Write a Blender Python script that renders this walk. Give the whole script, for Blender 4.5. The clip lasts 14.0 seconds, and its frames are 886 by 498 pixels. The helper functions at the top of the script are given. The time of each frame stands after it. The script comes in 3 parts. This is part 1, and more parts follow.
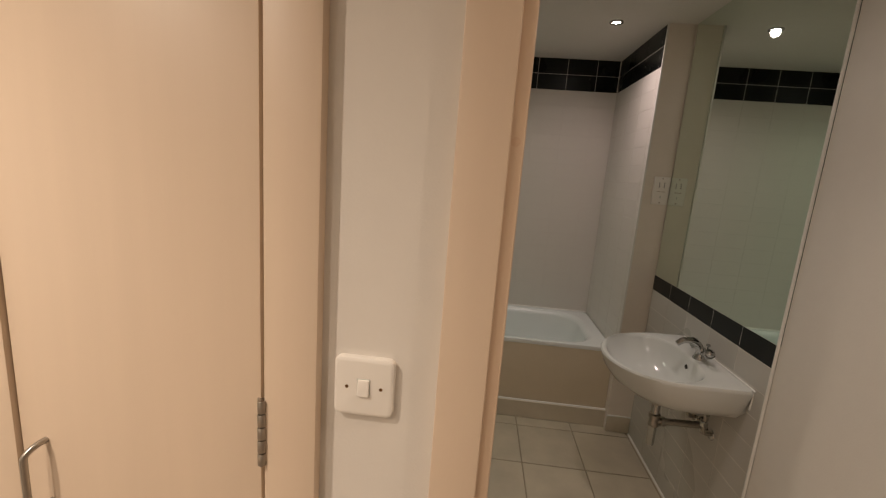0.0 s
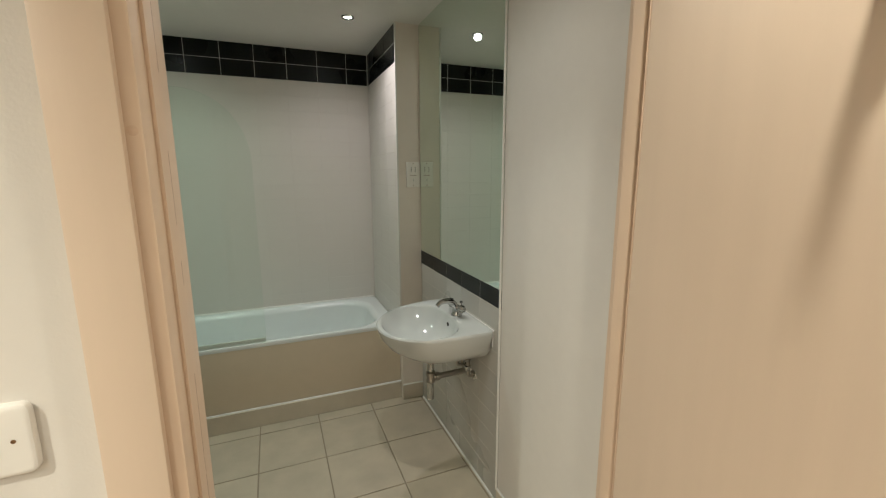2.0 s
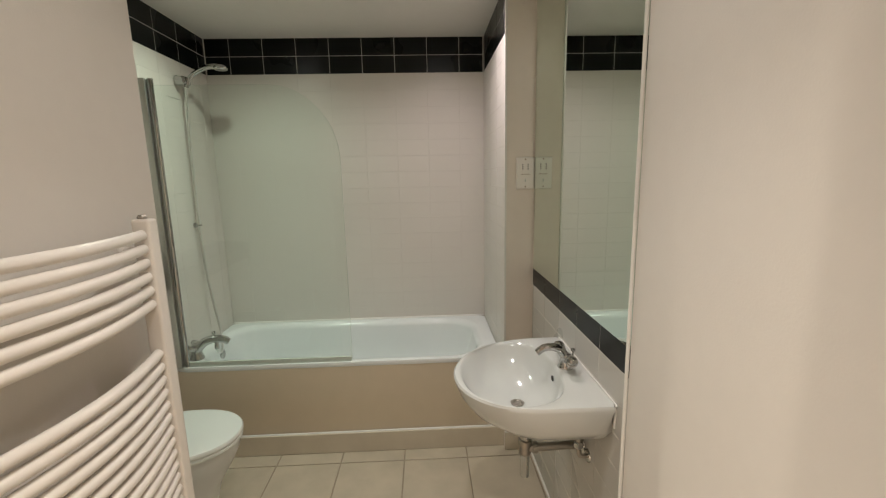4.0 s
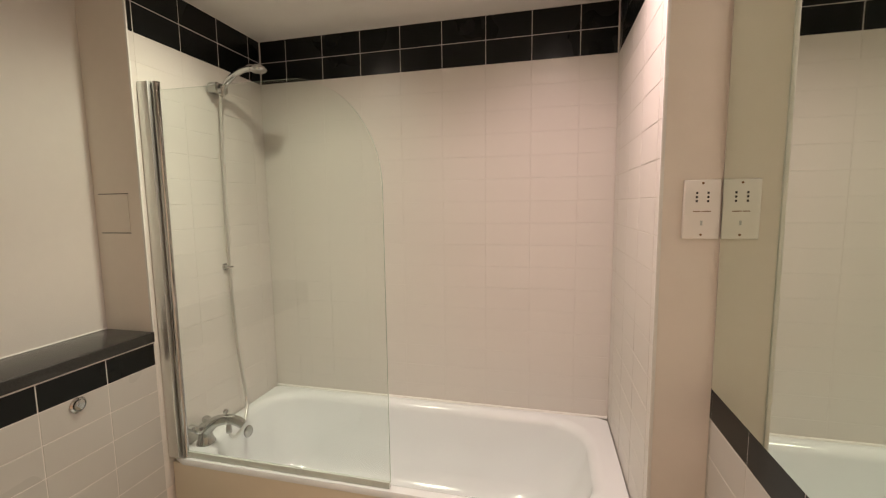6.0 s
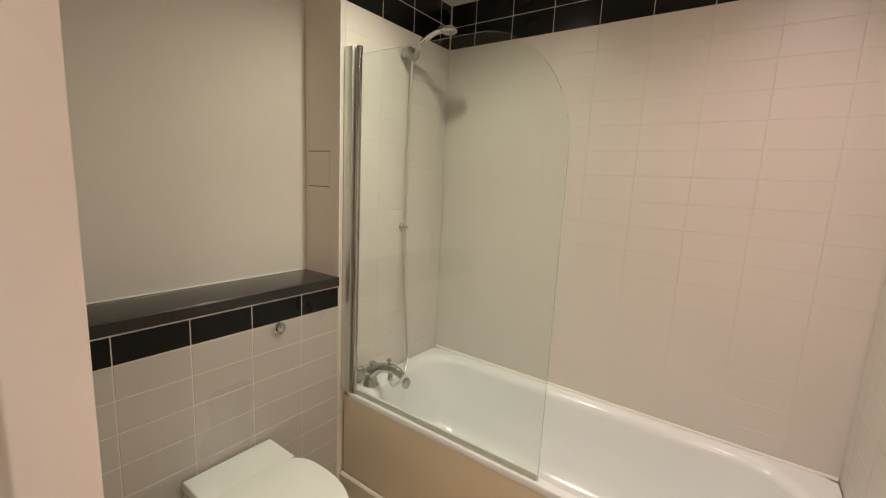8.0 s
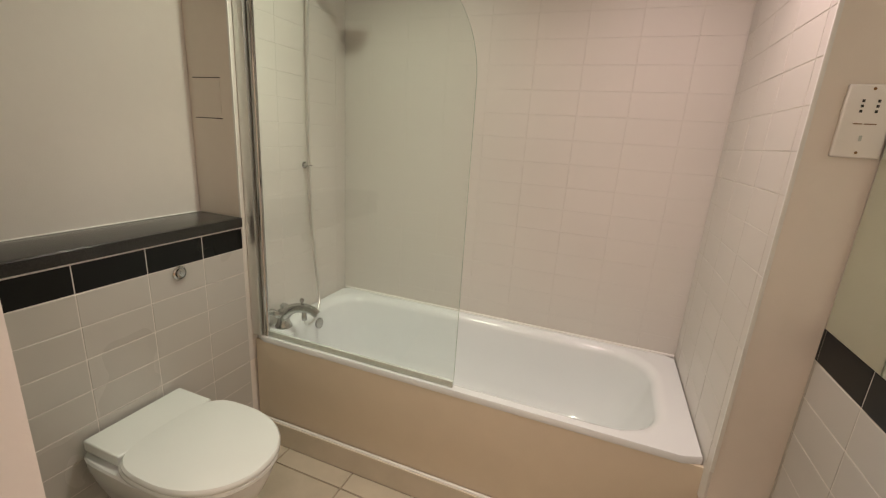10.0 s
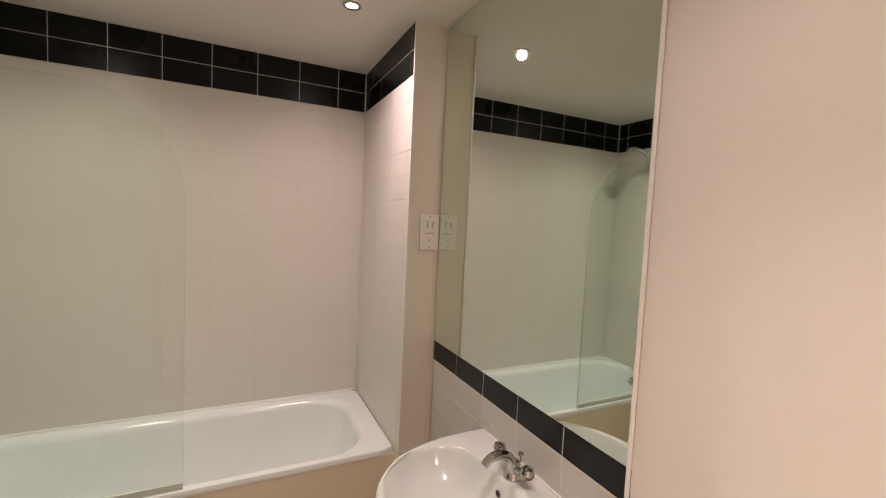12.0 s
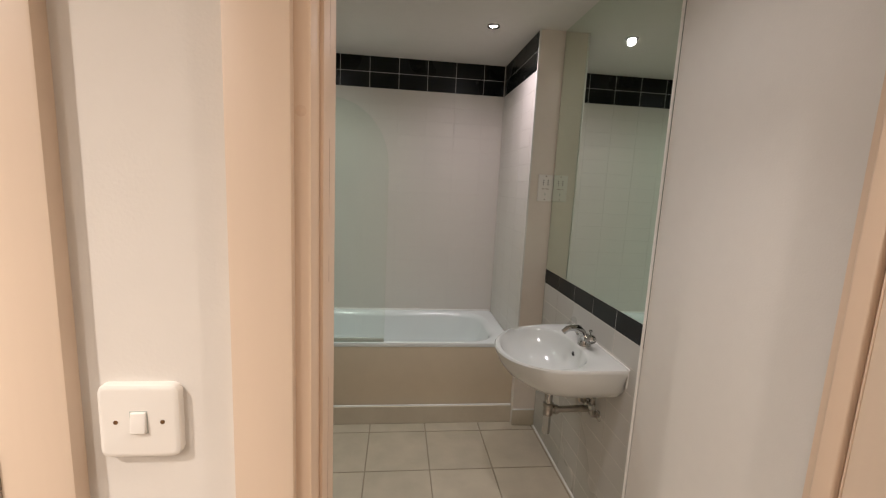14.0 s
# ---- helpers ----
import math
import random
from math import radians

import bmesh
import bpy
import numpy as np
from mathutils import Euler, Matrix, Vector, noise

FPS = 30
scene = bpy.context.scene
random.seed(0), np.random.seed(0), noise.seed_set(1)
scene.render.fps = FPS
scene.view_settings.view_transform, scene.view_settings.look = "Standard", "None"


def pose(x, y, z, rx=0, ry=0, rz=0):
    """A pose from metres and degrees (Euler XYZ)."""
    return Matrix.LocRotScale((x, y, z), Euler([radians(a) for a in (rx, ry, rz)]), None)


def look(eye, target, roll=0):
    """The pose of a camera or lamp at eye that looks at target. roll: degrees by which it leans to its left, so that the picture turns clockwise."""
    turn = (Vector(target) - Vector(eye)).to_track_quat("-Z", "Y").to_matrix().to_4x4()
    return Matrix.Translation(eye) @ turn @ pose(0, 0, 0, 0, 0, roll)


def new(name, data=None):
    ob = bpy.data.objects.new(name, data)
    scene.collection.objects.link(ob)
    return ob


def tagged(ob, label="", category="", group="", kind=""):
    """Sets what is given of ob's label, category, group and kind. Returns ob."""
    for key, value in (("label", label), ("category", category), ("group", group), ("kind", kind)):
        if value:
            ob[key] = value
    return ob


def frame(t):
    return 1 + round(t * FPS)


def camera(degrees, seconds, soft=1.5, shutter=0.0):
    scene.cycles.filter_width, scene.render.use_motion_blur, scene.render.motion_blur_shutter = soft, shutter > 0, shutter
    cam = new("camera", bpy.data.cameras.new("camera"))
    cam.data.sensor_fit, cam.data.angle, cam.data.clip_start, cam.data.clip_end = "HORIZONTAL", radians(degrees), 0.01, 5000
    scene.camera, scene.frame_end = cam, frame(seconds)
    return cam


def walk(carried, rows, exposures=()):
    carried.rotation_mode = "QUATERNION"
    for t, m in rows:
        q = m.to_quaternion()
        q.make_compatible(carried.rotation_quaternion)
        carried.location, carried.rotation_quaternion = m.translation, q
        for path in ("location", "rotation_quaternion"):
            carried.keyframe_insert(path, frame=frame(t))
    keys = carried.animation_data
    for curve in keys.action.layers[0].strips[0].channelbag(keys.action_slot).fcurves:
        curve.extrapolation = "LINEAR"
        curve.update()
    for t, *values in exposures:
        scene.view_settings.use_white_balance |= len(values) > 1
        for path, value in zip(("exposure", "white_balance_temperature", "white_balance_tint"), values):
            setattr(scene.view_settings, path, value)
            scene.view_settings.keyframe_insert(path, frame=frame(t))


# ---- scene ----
cam = camera(93.5, 14.0, soft=1.2)
PATH = [
    (0, (0.836, 0.838, 1.496), (0.680, 2.798, 1.132), 4.3),
    (0.5, (0.789, 0.784, 1.500), (1.181, 2.703, 1.098), 4.8),
    (1, (0.807, 0.729, 1.504), (1.511, 2.556, 1.097), 3.5),
    (1.5, (0.854, 0.748, 1.489), (1.650, 2.545, 1.116), 1.1),
    (2, (1.014, 0.786, 1.490), (1.753, 2.609, 1.131), -0.2),
    (2.5, (1.149, 0.852, 1.473), (1.766, 2.723, 1.131), -0.6),
    (3, (1.233, 0.912, 1.458), (1.669, 2.836, 1.129), -0.8),
    (3.2, (1.255, 0.952, 1.456), (1.618, 2.889, 1.113), -0.9),
    (5.3, (1.400, 1.788, 1.494), (1.150, 3.752, 1.212), -1.0),
    (5.5, (1.380, 1.867, 1.493), (1.102, 3.831, 1.235), -0.9),
    (6, (1.430, 2.057, 1.502), (0.957, 3.989, 1.288), -0.7),
    (6.5, (1.459, 2.179, 1.510), (0.719, 4.030, 1.347), 0.0),
    (7, (1.422, 2.191, 1.522), (0.395, 3.902, 1.391), 1.2),
    (7.5, (1.377, 2.168, 1.520), (0.181, 3.762, 1.357), 2.3),
    (8, (1.350, 2.150, 1.454), (0.197, 3.751, 1.135), 2.8),
    (8.2, (1.370, 2.153, 1.423), (0.243, 3.752, 1.008), 2.9),
    (10.3, (1.304, 2.000, 1.395), (0.836, 3.877, 0.887), 3.3),
    (10.5, (1.268, 1.904, 1.407), (0.991, 3.826, 0.935), 3.0),
    (11, (1.213, 1.787, 1.468), (1.446, 3.739, 1.101), 3.0),
    (11.5, (1.151, 1.746, 1.496), (1.806, 3.625, 1.292), 2.7),
    (12, (1.092, 1.630, 1.528), (1.969, 3.422, 1.397), 2.7),
    (12.5, (1.015, 1.361, 1.514), (1.893, 3.143, 1.284), 2.4),
    (13, (0.994, 1.140, 1.488), (1.720, 2.982, 1.217), 2.0),
    (13.5, (1.031, 0.999, 1.475), (1.547, 2.909, 1.189), 2.7),
    (14, (0.976, 0.902, 1.468), (1.199, 2.866, 1.167), 2.7),
]
# ---- world and light ----
EXPOSURES = [
    (0.0, -1.2, 6750, 15), (0.5, -1.0, 6100, 7), (1.0, -0.7, 5700, -4), (2.0, -0.52, 5850, 0), (3.0, -0.45, 6000, 3), (5.5, 0.12, 6800, 22),
    (6.5, 0.17, 7250, 27), (7.3, 0.22, 7250, 26), (8.0, 0.08, 7150, 24), (10.5, 0.0, 6850, 22), (11.5, -0.02, 6800, 23), (12.3, -0.1, 6900, 25), (13.0, -0.33, 6700, 22), (14.0, -0.47, 5950, 14),
]
walk(cam, [(t, look(eye, target, roll)) for t, eye, target, roll in PATH], EXPOSURES)

CEIL = 2.335
world = bpy.data.worlds.new("world")
world.use_nodes = True
world.node_tree.nodes["Background"].inputs[0].default_value = (0.9, 0.85, 0.8, 1)
world.node_tree.nodes["Background"].inputs[1].default_value = 0.02
scene.world = world

BATH_W, HALL_W = 27.5, 115.0
BATH_PINK, BATH_GREEN, HALL_WARM = (1.0, 0.83, 0.80), (0.84, 0.96, 0.74), (1.0, 0.86, 0.70)
LAMPS = [  # x, y, colour, then watts and width of the spill and of the core of the beam
    (1.465, 3.28, BATH_PINK, BATH_W * 0.85, 156, BATH_W * 0.60, 84),
    (0.44, 3.31, BATH_GREEN, BATH_W * 0.80, 156, BATH_W * 1.00, 84),
    (1.30, 1.92, (1.0, 0.90, 0.80), BATH_W * 0.60, 146, BATH_W * 1.35, 84),
    (1.488, 1.04, HALL_WARM, HALL_W * 0.03, 150, HALL_W * 0.39, 112),
    (-0.18, 0.62, HALL_WARM, HALL_W * 1.50, 152, HALL_W * 0.05, 84),
    (-0.15, -0.15, HALL_WARM, HALL_W * 1.50, 152, HALL_W * 0.05, 84),
]
for x, y, colour, *beams in LAMPS:
    for watts, spread in zip(beams[::2], beams[1::2]):
        lamp = bpy.data.lights.new("downlight_beam", "SPOT")
        lamp.energy, lamp.color, lamp.shadow_soft_size = watts, colour, 0.022
        lamp.spot_size, lamp.spot_blend = radians(spread), 1.0
        beam = new("downlight_beam", lamp)
        beam.location = (x, y, CEIL - 0.016)


# ---- materials ----
def surface(name, colour, rough=0.5, metal=0.0, vary=0.06, grain=40.0, bump=0.0, bump_scale=200.0, rough_vary=0.08, coat=0.0, tint=None, stretch=(1, 1, 1), per_piece=0.0, stain=1.5):
    """Two scales of colour variation, uneven gloss and fine relief, at real size in object space."""
    m = bpy.data.materials.new(name)
    m.use_nodes = True
    n, l = m.node_tree.nodes, m.node_tree.links
    b = n["Principled BSDF"]
    b.inputs["Metallic"].default_value = metal
    b.inputs["Coat Weight"].default_value = coat
    b.inputs["Coat Roughness"].default_value = 0.11
    mp = n.new("ShaderNodeMapping")
    mp.inputs["Scale"].default_value = stretch
    geo = n.new("ShaderNodeNewGeometry")
    l.new(geo.outputs["Position"], mp.inputs["Vector"])
    fine = n.new("ShaderNodeTexNoise")
    fine.inputs["Scale"].default_value, fine.inputs["Detail"].default_value = grain, 5
    large = n.new("ShaderNodeTexNoise")
    large.inputs["Scale"].default_value, large.inputs["Detail"].default_value = stain, 3
    l.new(mp.outputs[0], fine.inputs["Vector"])
    l.new(mp.outputs[0], large.inputs["Vector"])
    add = n.new("ShaderNodeMath")
    add.operation = "ADD"
    l.new(fine.outputs[0], add.inputs[0])
    l.new(large.outputs[0], add.inputs[1])
    last = add
    if per_piece:
        info = n.new("ShaderNodeObjectInfo")
        mul = n.new("ShaderNodeMath")
        mul.operation = "MULTIPLY_ADD"
        mul.inputs[1].default_value = per_piece
        l.new(info.outputs["Random"], mul.inputs[0])
        l.new(add.outputs[0], mul.inputs[2])
        last = mul
    ramp = n.new("ShaderNodeMapRange")
    ramp.inputs["From Min"].default_value, ramp.inputs["From Max"].default_value = 0.35, 1.65 + per_piece
    l.new(last.outputs[0], ramp.inputs["Value"])
    mix = n.new("ShaderNodeMix")
    mix.data_type = "RGBA"
    dark = tint or tuple(c * (1 - 2 * vary) for c in colour)
    mix.inputs["A"].default_value = (*dark, 1)
    mix.inputs["B"].default_value = (*[min(1, c * (1 + vary)) for c in colour], 1)
    l.new(ramp.outputs[0], mix.inputs["Factor"])
    l.new(mix.outputs["Result"], b.inputs["Base Color"])
    rr = n.new("ShaderNodeMapRange")
    rr.inputs["From Min"].default_value, rr.inputs["From Max"].default_value = 0.1, 0.9
    rr.inputs["To Min"].default_value, rr.inputs["To Max"].default_value = max(0.02, rough - rough_vary), min(1, rough + rough_vary)
    l.new(large.outputs[0], rr.inputs["Value"])
    l.new(rr.outputs[0], b.inputs["Roughness"])
    if bump:
        tex = n.new("ShaderNodeTexNoise")
        tex.inputs["Scale"].default_value, tex.inputs["Detail"].default_value = bump_scale, 3
        l.new(mp.outputs[0], tex.inputs["Vector"])
        bp = n.new("ShaderNodeBump")
        bp.inputs["Strength"].default_value, bp.inputs["Distance"].default_value = bump, 0.002
        l.new(tex.outputs[0], bp.inputs["Height"])
        l.new(bp.outputs[0], b.inputs["Normal"])
    return m


def glowing(name, colour, strength):
    m = bpy.data.materials.new(name)
    m.use_nodes = True
    b = m.node_tree.nodes["Principled BSDF"]
    b.inputs["Emission Color"].default_value = (*colour, 1)
    b.inputs["Emission Strength"].default_value = strength
    return m


def clear_glass(name, colour):
    m = bpy.data.materials.new(name)
    m.use_nodes = True
    b = m.node_tree.nodes["Principled BSDF"]
    b.inputs["Base Color"].default_value = (*colour, 1)
    b.inputs["Transmission Weight"].default_value, b.inputs["Roughness"].default_value, b.inputs["IOR"].default_value = 1.0, 0.0, 1.45
    return m


CREAM = surface("cream_painted_plaster", (0.78, 0.715, 0.64), 0.65, vary=0.02, grain=25, bump=0.14, bump_scale=220)
PLASTER = surface("white_plaster", (0.72, 0.685, 0.635), 0.75, vary=0.02, grain=25, bump=0.14, bump_scale=220)
CEILING = surface("ceiling_paint", (0.74, 0.71, 0.665), 0.8, vary=0.02, grain=20, bump=0.2, bump_scale=220)
GROUT = surface("pale_grout", (0.69, 0.655, 0.605), 0.9, vary=0.05, grain=60, bump=0.3)
BED_GROUT = surface("white_grout", (0.669, 0.634, 0.585), 0.9, vary=0.04, grain=60, bump=0.3)
WHITE_TILE = surface("white_glazed_tile", (0.67, 0.635, 0.585), 0.36, vary=0.012, grain=8, bump=0.05, bump_scale=14, per_piece=0.12, rough_vary=0.03)
LOW_TILE = surface("pale_grey_glazed_tile", (0.50, 0.485, 0.445), 0.28, vary=0.03, grain=8, bump=0.05, bump_scale=14, per_piece=0.15, rough_vary=0.04)
BLACK_TILE = surface("black_glazed_tile", (0.008, 0.009, 0.0085), 0.28, vary=0.3, grain=12, bump=0.10, bump_scale=18, per_piece=0.3, rough_vary=0.06)
BLACK_TILE.node_tree.nodes["Principled BSDF"].inputs["Specular IOR Level"].default_value = 0.22
SLATE = surface("black_polished_shelf", (0.032, 0.031, 0.029), 0.2, vary=0.4, grain=260, bump=0.06, bump_scale=90, tint=(0.002, 0.002, 0.002))
FLOOR_TILE = surface("beige_stone_floor_tile", (0.50, 0.435, 0.335), 0.40, vary=0.16, grain=9, bump=0.18, bump_scale=60, per_piece=0.35, stain=3.5)
FLOOR_GROUT = surface("floor_grout", (0.32, 0.265, 0.20), 0.95, vary=0.12, grain=40, bump=0.3)
PLINTH = surface("beige_skirting_tile", (0.66, 0.60, 0.49), 0.4, vary=0.08, grain=10, bump=0.1, bump_scale=60)
PANEL = surface("cream_bath_panel", (0.71, 0.62, 0.48), 0.38, vary=0.03, grain=14, bump=0.05, bump_scale=90)
ENAMEL = surface("white_bath_enamel", (0.76, 0.79, 0.79), 0.19, vary=0.015, grain=6, rough_vary=0.03, coat=0.3)
CERAMIC = surface("white_sanitary_ceramic", (0.62, 0.635, 0.615), 0.12, vary=0.015, grain=6, rough_vary=0.02, coat=0.4)
SEAT_PLASTIC = surface("white_toilet_seat_plastic", (0.70, 0.735, 0.70), 0.22, vary=0.015, grain=8, rough_vary=0.05)
CHROME = surface("chrome", (0.50, 0.50, 0.49), 0.06, metal=1.0, vary=0.03, grain=30, rough_vary=0.04)
STEEL = surface("brushed_steel", (0.42, 0.39, 0.35), 0.34, metal=1.0, vary=0.08, grain=60)
SILVER = surface("silver_anodised_aluminium", (0.74, 0.74, 0.71), 0.38, metal=1.0, vary=0.04, grain=40)
RADIATOR = surface("white_radiator_enamel", (0.80, 0.76, 0.70), 0.3, vary=0.02, grain=10)
PLASTIC = surface("white_switch_plastic", (0.80, 0.77, 0.72), 0.35, vary=0.015, grain=20)
DARK = surface("dark_slot", (0.02, 0.018, 0.015), 0.6, vary=0.2)
BRASS = surface("dull_brass_screw", (0.25, 0.15, 0.08), 0.4, metal=1.0, vary=0.15)
# grey for the painted shade round the switch rocker and for a printed symbol
GREY_GAP_PRINT = surface("grey_gap_shade_and_print", (0.50, 0.54, 0.50), 0.22, vary=0.1)
PANE_SEAL = surface("translucent_seal_strip", (0.60, 0.66, 0.60), 0.18, vary=0.08)
SILICONE = surface("white_silicone", (0.78, 0.77, 0.73), 0.4, vary=0.05, grain=50)
DOOR = surface("pale_veneer_door", (0.67, 0.54, 0.415), 0.42, vary=0.045, grain=22, bump=0.08, bump_scale=120, stretch=(1, 1, 0.06))
FRAME = surface("pale_lacquered_pine_frame", (0.70, 0.54, 0.40), 0.4, vary=0.06, grain=30, bump=0.08, bump_scale=90, stretch=(1, 1, 0.05))
KNOT = surface("pine_knot", (0.69, 0.51, 0.365), 0.45, vary=0.1, grain=150)
SPLIT = surface("open_joint_in_pine", (0.34, 0.215, 0.14), 0.8, vary=0.2)
CARPET = surface("beige_carpet", (0.38, 0.31, 0.24), 0.95, vary=0.15, grain=200, bump=0.6, bump_scale=600)
LENS = glowing("lamp_lens", (1.0, 0.94, 0.84), 80.0)
GLASS = clear_glass("clear_screen_glass", (0.93, 0.975, 0.95))
MIRROR = surface("mirror_silver", (0.74, 0.83, 0.75), 0.02, metal=1.0, vary=0.0, rough_vary=0.0)
PANE_EDGE = surface("polished_pane_edge", (0.36, 0.45, 0.36), 0.08, vary=0.05, rough_vary=0.03)
GLASS_EDGE = surface("green_glass_edge", (0.05, 0.12, 0.09), 0.15, vary=0.1)


# ---- builders ----
def finish(bm, name, mat, smooth=False):
    bmesh.ops.recalc_face_normals(bm, faces=bm.faces)
    me = bpy.data.meshes.new(name)
    bm.to_mesh(me)
    bm.free()
    me.materials.append(mat)
    if smooth:
        me.polygons.foreach_set("use_smooth", [True] * len(me.polygons))
        me.set_sharp_from_angle(angle=radians(38))
    return me


def part(name, bm, mat, parent, label="", smooth=True):
    ob = new(name, finish(bm, name, mat, smooth))
    if parent is not None:
        ob.parent = parent
        ob.matrix_parent_inverse = parent.matrix_basis.inverted()
    if label:
        ob["label"] = label
    return ob


def thing(name, label, category, at=(0, 0, 0), group=""):
    ob = new(name)
    ob.location = at
    ob.empty_display_size = 0.05
    return tagged(ob, label, category, group)


def box(x0, x1, y0, y1, z0, z1, bevel=0.0, seg=2):
    bm = bmesh.new()
    bmesh.ops.create_cube(bm, size=1)
    for v in bm.verts:
        v.co = (x0 + (v.co.x + 0.5) * (x1 - x0), y0 + (v.co.y + 0.5) * (y1 - y0), z0 + (v.co.z + 0.5) * (z1 - z0))
    if bevel:
        bmesh.ops.bevel(bm, geom=bm.edges[:], offset=bevel, segments=seg, affect="EDGES", profile=0.6)
    return bm


def join(*bms):
    out = bmesh.new()
    for bm in bms:
        me = bpy.data.meshes.new("tmp")
        bm.to_mesh(me)
        bm.free()
        out.from_mesh(me)
        bpy.data.meshes.remove(me)
    return out


def loft(rings, cap0=False, cap1=False):
    bm = bmesh.new()
    rows = [[bm.verts.new(p) for p in r] for r in rings]
    for a, b in zip(rows, rows[1:]):
        for i in range(len(a)):
            j = (i + 1) % len(a)
            bm.faces.new((a[i], a[j], b[j], b[i]))
    if cap0:
        bm.faces.new(rows[0])
    if cap1:
        bm.faces.new(rows[-1])
    return bm


def smooth_line(points, steps=8):
    pts = [Vector(p) for p in points]
    pts = [pts[0] * 2 - pts[1]] + pts + [pts[-1] * 2 - pts[-2]]
    out = []
    for i in range(1, len(pts) - 2):
        a, b, c, d = pts[i - 1:i + 3]
        for s in range(steps):
            t = s / steps
            out.append(0.5 * (2 * b + (c - a) * t + (2 * a - 5 * b + 4 * c - d) * t * t + (3 * b - a - 3 * c + d) * t ** 3))
    out.append(pts[-2])
    return out


def tube(points, radius, sides=12, steps=8, curved=True):
    """A round bar along a line; radius: a number or one number for each end."""
    line = smooth_line(points, steps) if curved and len(points) > 2 else [Vector(p) for p in points]
    r0, r1 = radius if isinstance(radius, tuple) else (radius, radius)
    up = Vector((0, 0, 1)) if abs((line[1] - line[0]).normalized().z) < 0.9 else Vector((1, 0, 0))
    rings = []
    for i, p in enumerate(line):
        d = (line[min(i + 1, len(line) - 1)] - line[max(i - 1, 0)]).normalized()
        side = d.cross(up).normalized()
        up = side.cross(d).normalized()
        r = r0 + (r1 - r0) * i / (len(line) - 1)
        rings.append([p + (side * math.cos(a) + up * math.sin(a)) * r for a in (2 * math.pi * k / sides for k in range(sides))])
    return loft(rings, True, True)


def turned(at, profile, axis="z", sides=24):
    """A turned body: profile rows (radius, height) along an axis from a point."""
    rings = []
    for r, h in profile:
        ring = []
        for k in range(sides):
            a = 2 * math.pi * k / sides
            u, v = r * math.cos(a), r * math.sin(a)
            ring.append(Vector(at) + Vector({"z": (u, v, h), "x": (h, u, v), "-x": (-h, u, v), "y": (u, h, v), "-y": (u, -h, v)}[axis]))
        rings.append(ring)
    return loft(rings, True, True)


def structure(name, bm, mat, label, category, smooth=False, parent=None):
    ob = part(name, bm, mat, parent, smooth=smooth)
    if parent is None:
        tagged(ob, label, category, kind="structure")
    return ob


# ---- shell: floors, walls, ceiling ----
bath_floor = structure("floor_bathroom", box(-0.25, 1.95, 1.44, 4.1, -0.12, -0.004), FLOOR_GROUT, "beige square tiled bathroom floor with darker grout", "floor")
structure("floor_hall", box(-1.0, 2.3, -1.0, 1.44, -0.12, 0.0), CARPET, "plain beige carpet in the hall", "floor")
structure("ceiling", box(-1.1, 2.4, -1.1, 4.2, CEIL, CEIL + 0.12), CEILING, "plain white painted ceiling with recessed downlights", "ceiling")

wall_back = structure("wall_back", box(-0.34, 2.0, 4.0010, 4.13, 0, CEIL), BED_GROUT, "white tiled wall over the bath with a black tile border", "wall")
wall_left = structure("wall_bath_left", box(-0.34, -0.007, 3.284, 4.007, 0, CEIL), CREAM, "cream painted pier beside the bath", "wall")
part("grout_bed", box(-0.007, -0.0010, 3.2845, 4.000, 0.4, CEIL), BED_GROUT, wall_left, smooth=False)
wall_pier = structure("wall_bath_right", box(1.7295, 1.995, 3.262, 4.007, 0, CEIL), CREAM, "cream plastered pier between bath and mirror", "wall")
part("grout_bed", box(1.7230, 1.7295, 3.264, 4.000, 0.4, CEIL), GROUT, wall_pier, smooth=False)
wall_basin = structure("wall_basin", box(1.8675, 2.0, 2.215, 3.262, 0, CEIL), GROUT, "pale grey tiled wall behind the basin under a mirror", "wall")
structure("wall_right", box(1.852, 2.0, 1.505, 2.215, 0, CEIL), PLASTER, "plain white plastered wall beside the doorway", "wall")
structure("wall_niche_back", box(-0.34, -0.222, 2.309, 3.284, 0, CEIL), PLASTER, "plain white plastered wall above the toilet shelf", "wall")
structure("wall_niche_return", box(-0.34, 0.647, 2.209, 2.309, 0, CEIL), PLASTER, "plain white plastered return wall beside the toilet", "wall")
structure("wall_radiator", box(0.547, 0.647, 1.503, 2.209, 0, CEIL), PLASTER, "plain white plastered wall behind the towel radiator", "wall")
wall_box = structure("boxed_in_cistern", box(-0.222, -0.0010, 2.309, 3.284, 0, 0.997), GROUT, "low boxed cistern wall in pale grey tiles with a black row", "wall")

# hall wall with two openings
HALL_Y, DOOR_TOP = 1.373, 2.04
LEAF_L, LEAF_R = 0.163, 0.5505
structure("wall_hall_left", box(-1.0, 0.13, HALL_Y, 1.503, 0, CEIL), PLASTER, "plain white hall wall beside the cupboard", "wall")
structure("wall_hall_middle", box(0.582, 0.852, HALL_Y, 1.503, 0, CEIL), PLASTER, "white hall wall with a light switch", "wall")
structure("wall_hall_over_cupboard", box(0.13, 0.582, HALL_Y, 1.503, DOOR_TOP + 0.03, CEIL), PLASTER, "white hall wall over the cupboard door", "wall")
structure("wall_hall_over_door", box(0.852, 1.76, HALL_Y, 1.503, DOOR_TOP + 0.03, CEIL), PLASTER, "white hall wall over the bathroom doorway", "wall")
